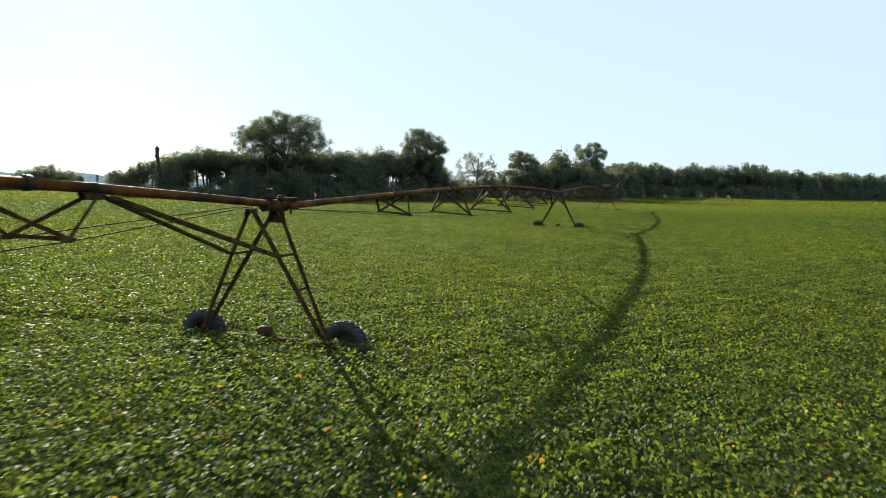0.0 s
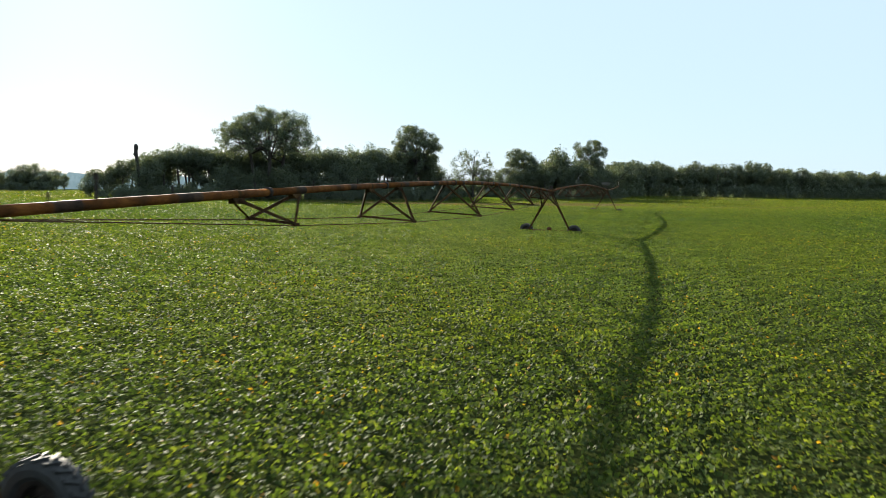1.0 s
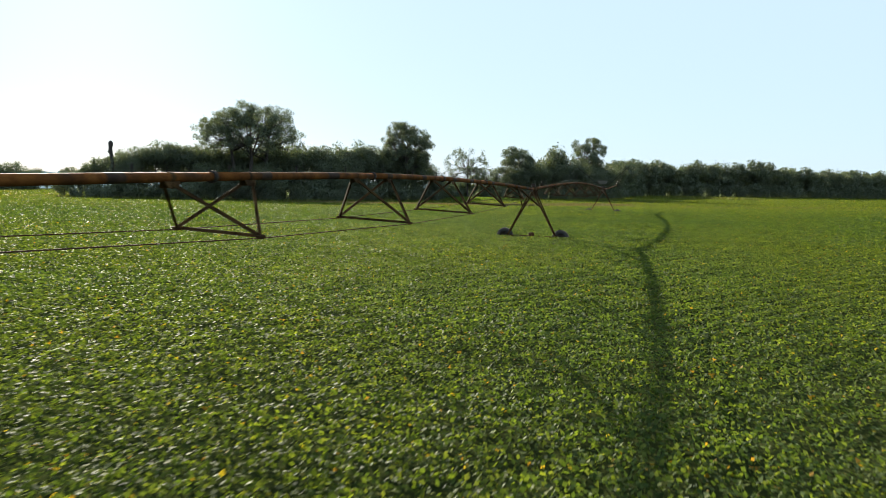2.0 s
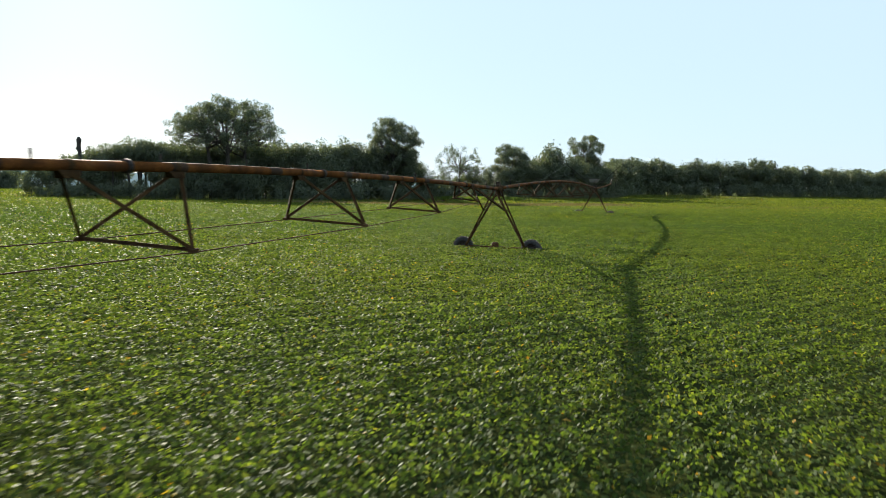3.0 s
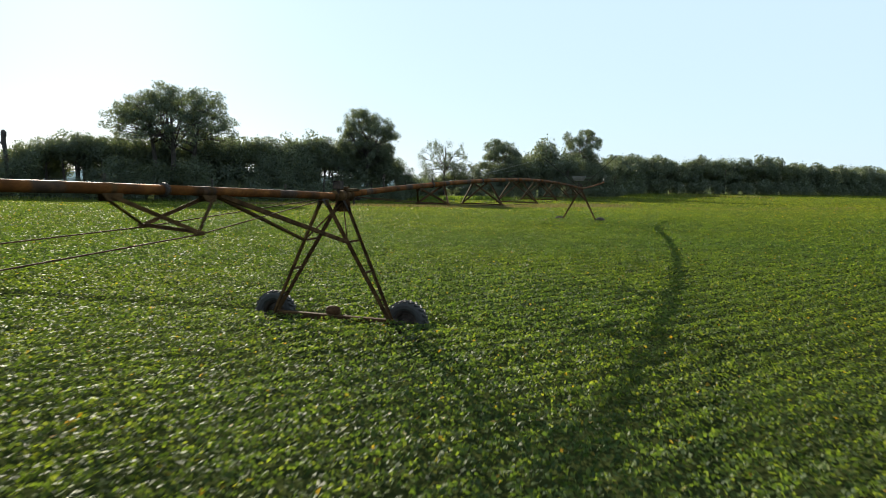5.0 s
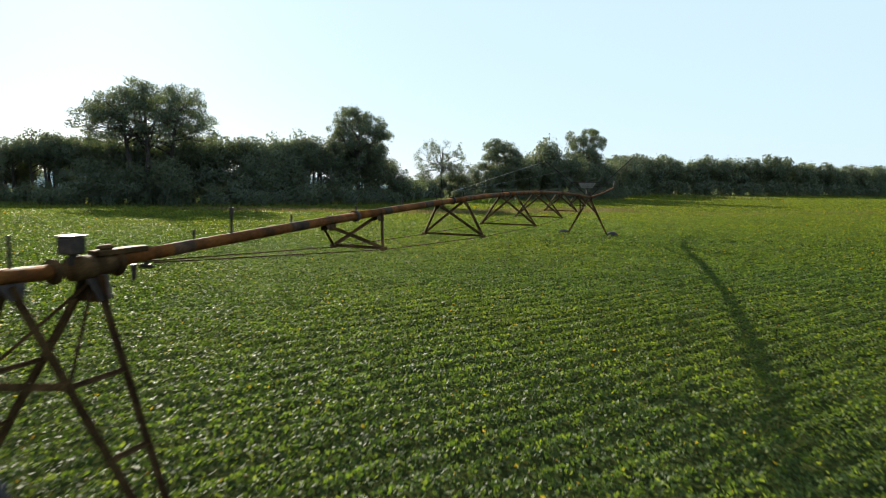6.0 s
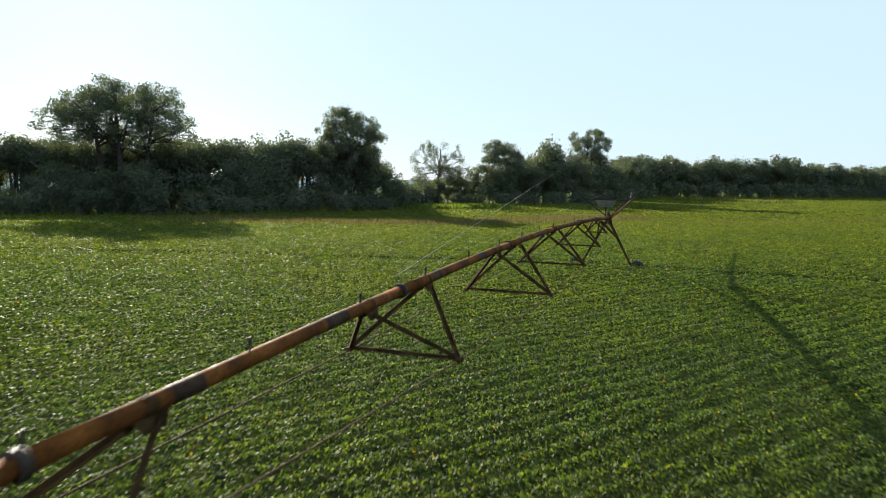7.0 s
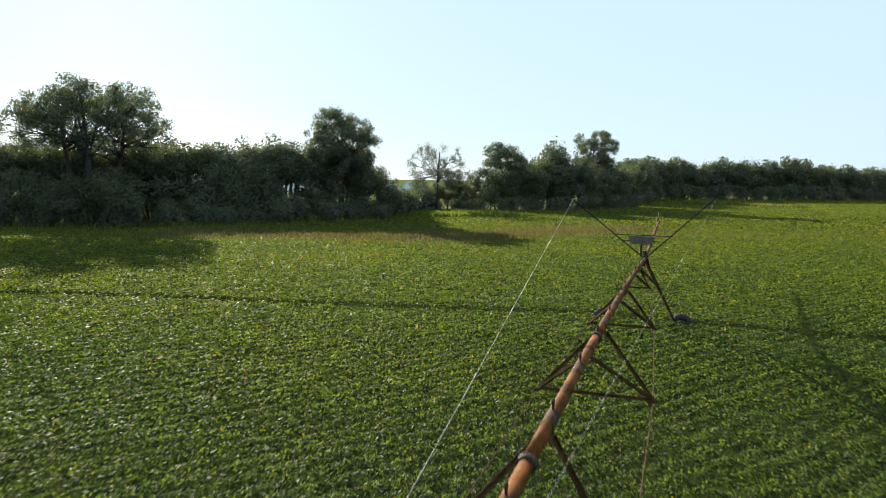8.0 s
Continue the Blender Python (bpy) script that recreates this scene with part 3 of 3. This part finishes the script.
GREEN_WOOD = "dense dark green broadleaf tree at the edge of the woods"
broad = tree("tree", 17, 28.2, 17.2, 13.8, 38000, 0.25, 320, 8, 0.6, 3, "very wide old tree with open crown and bare limbs", 0.085, 0.78, (0.66, 1.0), True, 23)
broad.matrix_world = pose(-47.6, 219, float(land(-47.6, 219)), 0, 0, 20)
oak = tree("tree", 16, 26.6, 9.6, 6.0, 26000, 0.25, 190, 18, 0.6, 1, "tall round dark green tree above the woods", 0.135, 0.9, (0.42, 1.0), False, 18)
oak.matrix_world = pose(-7.0, 250, float(land(-7.0, 250)))
thin = tree("tree", 13, 24.0, 11.5, 7.0, 7000, 0.26, 80, 70, 0.8, 1, "sparse half-bare tree with thin upright twigs", 0.12, 1.2, (0.6, 1.0), True)
thin.matrix_world = pose(14, 301, float(land(14, 301)))
round_tree = tree("tree", 14, 22.6, 9.4, 3.0, 15000, 0.33, 120, 12, 0.5, 1, "dark green rounded tree of the middle wood", 0.19, 0.8, (0.4, 1.0), False, 12)
round_tree.matrix_world = pose(34.4, 315, float(land(34.4, 315)), 0, 0, 60)
tall_tree = tree("tree", 15, 28.2, 9.4, 9.0, 13000, 0.30, 120, 13, 0.5, 1, "tall open tree standing above the middle wood", 0.15, 0.85, (0.4, 1.0), False, 13)
tall_tree.matrix_world = pose(66.5, 338, float(land(66.5, 338)))
KINDS = [tree("tree", 21, 14.0, 5.5, 0.2, 5400, 0.31, 46, 5, 0.5, 1, GREEN_WOOD, 0.31),
         tree("tree", 22, 15.0, 5.0, 0.5, 5000, 0.31, 44, 5, 0.5, 1, GREEN_WOOD, 0.31),
         tree("tree", 23, 13.0, 6.2, 0.1, 5600, 0.32, 50, 5, 0.5, 1, GREEN_WOOD, 0.29),
         tree("tree", 24, 20.0, 7.0, 1.0, 3700, 0.54, 34, 5, 0.5, 1, GREEN_WOOD, 0.34),
         tree("tree", 25, 20.0, 6.2, 0.5, 3500, 0.54, 32, 5, 0.5, 1, GREEN_WOOD, 0.36),
         tree("tree", 27, 15.0, 5.6, 6.4, 4600, 0.30, 44, 8, 0.5, 2, "dark green tree of the woods with bare lower trunks", 0.27)]
BUSH = tree("shrub", 26, 5.0, 3.6, -0.6, 1500, 0.31, 22, 3, 0.4, 1, "dark green shrub in front of the woods", 0.42, 0.9)
BUSH["category"], BUSH["group"] = "shrub", "shrubs along the field edge"
SIZES = (14.0, 15.0, 13.0, 20.0, 20.0, 15.0)
FIRST = [(-79, 214), (-66, 222), (-28, 233), (44, 332), (96, 395), (-44, 240)]
for ob, (x, y) in zip(KINDS, FIRST):
    ob.matrix_world = pose(x, y, float(land(x, y)))
BUSH.matrix_world = pose(-60, 208, float(land(-60, 208)))
dice = random.Random(5)


def row_of(line, step, deep, tops, kinds=(0, 1, 2), jitter=2.0):
    """Trees along a line of plan points; tops gives (share, height) along it. Kind -1 is a shrub."""
    total = sum(math.dist(a, b) for a, b in zip(line, line[1:]))
    walked, at_d = 0.0, step / 2
    for a, b in zip(line, line[1:]):
        d = math.dist(a, b)
        while at_d < walked + d:
            s = (at_d - walked) / d
            share = at_d / total
            h = float(np.interp(share, [q[0] for q in tops], [q[1] for q in tops])) * dice.uniform(0.88, 1.08)
            k = dice.choice(kinds)
            x, y = a[0] + (b[0] - a[0]) * s + dice.uniform(-jitter, jitter), a[1] + (b[1] - a[1]) * s + dice.uniform(-jitter, jitter) + deep
            place(KINDS[k] if k >= 0 else BUSH, x, y, dice.uniform(0, 360), h / (SIZES[k] if k >= 0 else 5.0))
            at_d += step
        walked += d


WOOD_EDGE = [(-92, 205), (-66, 208), (-47, 212), (-33, 219), (-14, 238), (3, 250)]
row_of(WOOD_EDGE, 4.0, 1, [(0, 3), (0.1, 4), (0.9, 4.5), (1, 4)], (-1,), 2.0)
row_of(WOOD_EDGE, 4.6, 5, [(0, 3), (0.1, 5.5), (0.9, 6.5), (1, 4)], (-1, 0, 2), 2.0)
TALL_EDGE = [(-101, 220), (-72, 223), (-51, 227), (-36, 234), (-14, 249), (2, 260)]  # the tall trees stand behind the shrubs
row_of(TALL_EDGE, 5.0, 0, [(0, 6), (0.08, 12), (0.2, 15.5), (0.5, 17), (0.93, 16), (1, 11)], (0, 2, 5, 5))
row_of(TALL_EDGE, 6.0, 7, [(0, 7), (0.1, 13), (0.25, 16.5), (0.5, 18.5), (0.75, 18.5), (0.9, 19), (1, 12)], (0, 5, 5, 5))
row_of(TALL_EDGE, 11.0, 16, [(0, 6), (0.15, 11), (0.3, 14), (0.9, 16), (1, 11)], (5,))
place(KINDS[1], -22, 246, 40, 19.5 / 15.0)
for x, y, turn, h in ((-57, 214, 10, 11.5), (-49.5, 213.5, 130, 10.5), (-42, 215.5, 250, 12.0)):  # young trees round the old one
    place(KINDS[2], x, y, turn, h / 13.0)
MID_EDGE = [(8, 306), (28, 310), (45, 316), (62, 322), (82, 350)]
row_of(MID_EDGE, 4.5, -5, [(0, 4), (1, 6)], (-1,), 1.2)
row_of(MID_EDGE, 6.0, 0, [(0, 9), (0.2, 12), (0.4, 15.5), (0.55, 16.5), (0.7, 16), (1, 16)])
row_of(MID_EDGE, 7.0, 10, [(0, 9), (0.2, 13), (0.45, 20), (0.7, 20), (1, 17)], (3, 4))
place(KINDS[3], 49.5, 326, 75, 26.0 / 20.0)
BACK_EDGE = [(84, 372), (100, 420), (122, 470), (160, 492), (206, 502), (250, 520), (300, 552), (380, 600), (460, 650)]
row_of(BACK_EDGE, 10.0, -6, [(0, 9), (1, 11)], (-1,), 1.5)
row_of(BACK_EDGE, 8.0, 0, [(0, 18.5), (0.2, 24.5), (0.45, 25), (0.6, 22), (1, 20.5)], (3, 4))
row_of(BACK_EDGE, 12.0, 14, [(0, 18), (0.2, 23), (0.45, 24), (0.6, 22), (1, 21)], (3, 4))
place(KINDS[4], 207, 500, 30, 27.0 / 20.0)
row_of([(3, 262), (6, 285), (10, 306)], 3.2, 0, [(0, 8), (0.5, 6), (1, 7)], (-1,), 1.5)
LEFT_FAR = [(-216, 326), (-200, 328), (-182, 330), (-164, 333)]
row_of(LEFT_FAR, 3.4, -4, [(0, 5), (0.5, 5), (0.97, 5), (1, 3)], (-1,), 1.0)
row_of(LEFT_FAR, 4.2, 0, [(0, 7), (0.4, 6), (0.5, 9.5), (0.65, 14), (0.8, 13.5), (0.85, 8), (0.9, 11), (1, 11.5)], jitter=1.2)
row_of(LEFT_FAR, 6.0, 6, [(0, 6), (0.4, 6), (0.6, 10), (0.8, 9.5), (1, 8)], jitter=1.5)
row_of([(-152, 196), (-134, 199), (-122, 202)], 8.0, 0, [(0, 10), (1, 9)])


def dead_trunk(x, y):
    """A broken dead trunk with short stubs."""
    top = new("dead_tree")
    top.matrix_world = pose(x, y, float(land(x, y)), 0, -5, 0)
    body = tube([(0, 0, -0.3), (0.1, 0, 4), (0.0, 0, 9), (-0.15, 0, 13.2), (0.0, 0, 14.6), (0.05, 0, 15.3)], [0.7, 0.6, 0.52, 0.50, 0.56, 0.3], 9)
    stub = tube([(-0.2, 0, 12.0), (-0.9, 0.1, 12.7)], [0.35, 0.22], 7)
    knot = tube([(0.2, 0, 13.8), (0.45, 0, 14.9)], [0.35, 0.25], 7)
    part("trunk", join(body, stub, knot), M_BARK, top, "", True)
    return tagged(top, "bare broken dead trunk standing above the bushes", "dead tree", "", "object")


dead_trunk(-80.5, 212)


# ---- weeds and distance ----
def weeds(name, line, width, count, height, mat, label):
    """Upright blades and stalks in a strip along a line of plan points."""
    rng = np.random.default_rng(len(name) + count)
    pts = np.array(line, float)
    seg = np.hypot(*np.diff(pts, axis=0).T)
    at = rng.choice(len(seg), count, p=seg / seg.sum())
    s = rng.random((count, 1))
    spots = pts[at] * (1 - s) + pts[at + 1] * s + rng.normal(size=(count, 2)) * width / 2.6
    tall = height * rng.uniform(0.45, 1.15, count)
    turn = rng.uniform(0, 2 * math.pi, count)
    wide = 0.10 + tall * 0.14
    lean = rng.normal(size=(count, 2)) * 0.16 * tall[:, None]
    z = land(spots[:, 0], spots[:, 1])
    side = np.stack([np.cos(turn), np.sin(turn)], 1) * wide[:, None] / 2
    low = np.concatenate([spots, z[:, None]], 1)
    def up(offset, share):
        return np.concatenate([spots + lean * share + offset, (z + tall * share)[:, None]], 1)
    quads = np.stack([low, up(side, 0.55), up(0, 1.0), up(-side, 0.62)], 1)
    return tagged(new(name, leaf_mesh(name, quads, mat)), label, "weeds", kind="stuff")


weeds("dry_weeds", [(-26, 194), (-8, 195), (12, 190), (30, 207), (52, 226)], 13, 18000, 0.95, M_DRY, "brownish dry weeds along the end of the field")
weeds("dry_weeds", [(60, 205), (95, 222), (125, 240)], 12, 2500, 0.8, M_DRY, "thin patch of brownish weeds among the crop")
weeds("bright_grass", [(10, 262), (18, 268), (30, 274)], 7, 6000, 1.5, M_GRASS, "bright sunlit grass at the end of the field")
weeds("edge_grass", [(-92, 204), (-66, 207), (-33, 219), (-14, 238), (8, 262), (12, 292), (45, 303), (66, 310), (84, 352)], 5, 9000, 1.1, M_WEED, "tall green grass in front of the woods")
weeds("edge_grass", [(118, 398), (134, 384), (150, 365)], 7, 2500, 1.7, M_WEED, "strip of tall dark green weeds in the field")
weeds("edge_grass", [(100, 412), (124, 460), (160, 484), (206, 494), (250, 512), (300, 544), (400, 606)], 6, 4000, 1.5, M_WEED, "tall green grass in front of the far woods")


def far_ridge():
    """Distant woodland on the horizon; its haze is painted as a pale glow."""
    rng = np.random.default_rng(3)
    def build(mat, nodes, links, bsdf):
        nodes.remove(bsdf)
        # emission in blue-grey tones stands in for the haze over these trees
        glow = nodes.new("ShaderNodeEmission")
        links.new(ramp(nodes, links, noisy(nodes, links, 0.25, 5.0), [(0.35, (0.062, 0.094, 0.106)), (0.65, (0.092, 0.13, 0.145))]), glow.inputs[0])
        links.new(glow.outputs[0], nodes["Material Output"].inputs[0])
    mat = material("haze_glow_distance", build)
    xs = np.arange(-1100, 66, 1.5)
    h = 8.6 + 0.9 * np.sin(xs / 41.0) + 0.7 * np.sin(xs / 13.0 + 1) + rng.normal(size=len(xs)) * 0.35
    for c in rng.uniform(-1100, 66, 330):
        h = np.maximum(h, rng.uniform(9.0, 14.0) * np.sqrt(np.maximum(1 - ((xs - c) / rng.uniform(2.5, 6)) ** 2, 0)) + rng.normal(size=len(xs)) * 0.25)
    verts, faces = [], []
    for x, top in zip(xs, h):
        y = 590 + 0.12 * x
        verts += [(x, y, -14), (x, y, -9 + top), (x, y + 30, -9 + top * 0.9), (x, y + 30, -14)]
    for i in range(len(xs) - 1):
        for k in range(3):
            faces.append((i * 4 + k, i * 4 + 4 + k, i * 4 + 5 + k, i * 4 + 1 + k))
    tagged(new("backdrop", mesh_of("backdrop", verts, faces, mat)), "line of distant woods on the horizon, glowing pale in place of haze", "backdrop", kind="structure")


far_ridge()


def radio_mast(x, y, height):
    """A thin three-legged lattice mast."""
    top = new("radio_mast")
    top.matrix_world = pose(x, y, float(land(x, y)))
    legs = [[Vector((math.cos(a) * r, math.sin(a) * r, z)) for r, z in ((1.3, 0), (0.4, height))] for a in (0.5, 2.6, 4.7)]
    for a, b in legs:
        part("leg", tube([a, b], 0.09, 5), M_GALV, top)
    for k in range(10):
        i, j = k % 3, (k + 1) % 3
        part("cross_brace", tube([legs[i][0].lerp(legs[i][1], k / 10), legs[j][0].lerp(legs[j][1], (k + 1) / 10)], 0.05, 4), M_GALV, top)
    return tagged(top, "thin grey lattice mast far across the fields", "radio mast", "", "object")


radio_mast(-300, 548, 17)


# ---- the crop ----
EDGE_X = [-420, -230, -165, -160, -100, -92, -66, -33, -14, 6, 12, 45, 70, 84, 100, 122, 160, 206, 250, 300, 460]
EDGE_Y = [300, 312, 318, 420, 420, 197, 200, 211, 229, 250, 292, 302, 310, 350, 402, 455, 480, 490, 508, 540, 640]
ROW_WAY = radians(38)


def track_gap(x, y):
    """How far the crop is pressed down in the wheel tracks, which cross the pipe at each tower."""
    gap = np.zeros_like(x)
    for (tx, ty), turn, reach, worn, wide in ((T1, HEAD_A, 55.0, 0.22, 0.4), (T2, (HEAD_A + HEAD_B) / 2, 110.0, 0.7, 0.45), (T3, HEAD_B, 165.0, 1.0, 0.62)):
        along = (x - tx) * math.sin(turn) + (y - ty) * math.cos(turn)
        across = (x - tx) * math.cos(turn) - (y - ty) * math.sin(turn)
        bend = along - 0.48 + across ** 2 / (2 * reach)
        at_wheels = np.exp(-((np.abs(across) - 2.2) / 1.1) ** 4)  # pressed flat round the wheels
        worn = np.where(across < 0, worn, worn if worn == 1.0 else 0.2 * worn)  # the machine came from one side
        gap = np.maximum(gap, np.maximum(worn, 0.2 * at_wheels) * np.exp(-(bend / wide) ** 8))
    return gap


def crop_leaves():
    rng = np.random.default_rng(77)
    cell = 4.0
    gx, gy = np.meshgrid(np.arange(-330, 480, cell), np.arange(-60, 640, cell))
    gx, gy = gx.ravel() + cell / 2, gy.ravel() + cell / 2
    keep = gy < np.interp(gx, EDGE_X, EDGE_Y)
    gx, gy = gx[keep], gy[keep]
    near = np.full(gx.shape, 1e9)
    for _, cx, cy, *_ in PATH:  # only the stretch of field in front of the flight line
        dy, dx = gy - cy, gx - cx
        seen = (dy > 4) & (np.abs(dx) < 0.66 * dy + 5)
        near = np.where(seen, np.minimum(near, np.hypot(dx, dy)), near)
    rest = (near > 1e8) & (np.abs(gx - 15) < 130) & (gy < 210)  # the rest of the field, in coarser leaves
    near[rest] = 400.0
    keep = near < 1e8
    gx, gy, near = gx[keep], gy[keep], near[keep]
    size = 0.055 * np.maximum(near / 13.0, 1.0) ** 0.51 * np.where(near > 150, 1.3, 1.0)
    cover = np.interp(near, [10, 30, 80, 200], [0.78, 0.90, 0.64, 0.30])
    count = rng.poisson(CROP_DENSITY * cover / size ** 2 * cell * cell)
    idx = np.repeat(np.arange(len(gx)), count)
    n = len(idx)
    x = gx[idx] + rng.uniform(-cell / 2, cell / 2, n)
    y = gy[idx] + rng.uniform(-cell / 2, cell / 2, n)
    s, d = size[idx], near[idx]
    gap = track_gap(x, y)
    stay = rng.random(n) > gap * 0.985
    x, y, s, d, gap = (v[stay] for v in (x, y, s, d, gap))
    n = len(x)
    wander = 0.7 * np.sin(x * 0.83 + 1.7 * np.sin(y * 0.47)) + 0.5 * np.sin(y * 1.31 - x * 0.39)  # rows that close up unevenly
    row = np.cos(2 * math.pi * (-x * math.sin(ROW_WAY) + y * math.cos(ROW_WAY)) / 0.76 + wander)
    swell = np.sin(x * 1.9 + 0.7 * np.sin(y * 1.3)) * np.sin(y * 2.3 + np.sin(x * 0.9)) + 0.7 * np.sin(x * 0.61 + y * 0.37) * np.sin(y * 0.53 - x * 0.21)
    closed = np.interp(y, [30, 72], [0.35, 1.0])  # the rows have grown together at the near end
    crest = 0.60 + 0.05 * closed * row + 0.03 * swell + 0.02 * np.sin(x * 7.3 + 2 * np.sin(y * 3.1)) * np.sin(y * 6.7 + 2 * np.sin(x * 2.7))
    thin_out = rng.random(n) < 0.80 + 0.22 * closed * row
    x, y, s, d, gap, crest = (v[thin_out] for v in (x, y, s, d, gap, crest))
    n = len(x)
    z = land(x, y) + crest * (1 - 0.85 * gap) - 0.10 * rng.random(n) ** 2.0 + rng.normal(size=n) * 0.015
    z = np.maximum(z, land(x, y) + 0.05)
    spots = np.stack([x, y, z], 1)
    under = (rng.random(n) < 0.12) & (gap < 0.2)
    low = spots[under] - np.array([0, 0, 0.13])
    low[:, 2] = np.maximum(low[:, 2], land(low[:, 0], low[:, 1]) + 0.04)
    fine = d < 9.5  # whole leaflets beside the flight line, plain points further off
    leaves = [scatter_leaves(rng, spots[fine], s[fine][:, None] * 1.12, 0.68, 1.3, kite=True), scatter_leaves(rng, spots[~fine], s[~fine][:, None], 0.68, 1.35),
              scatter_leaves(rng, low, s[under][:, None] * 2.0, 0.55, 1.2)]
    return leaves


CROP_DENSITY = 1.03
crop = tagged(new("soybean_crop", leaf_mesh("soybean_crop", crop_leaves(), M_CROP)), "dense green soybean field with a few yellowed leaves", "crop", kind="stuff")
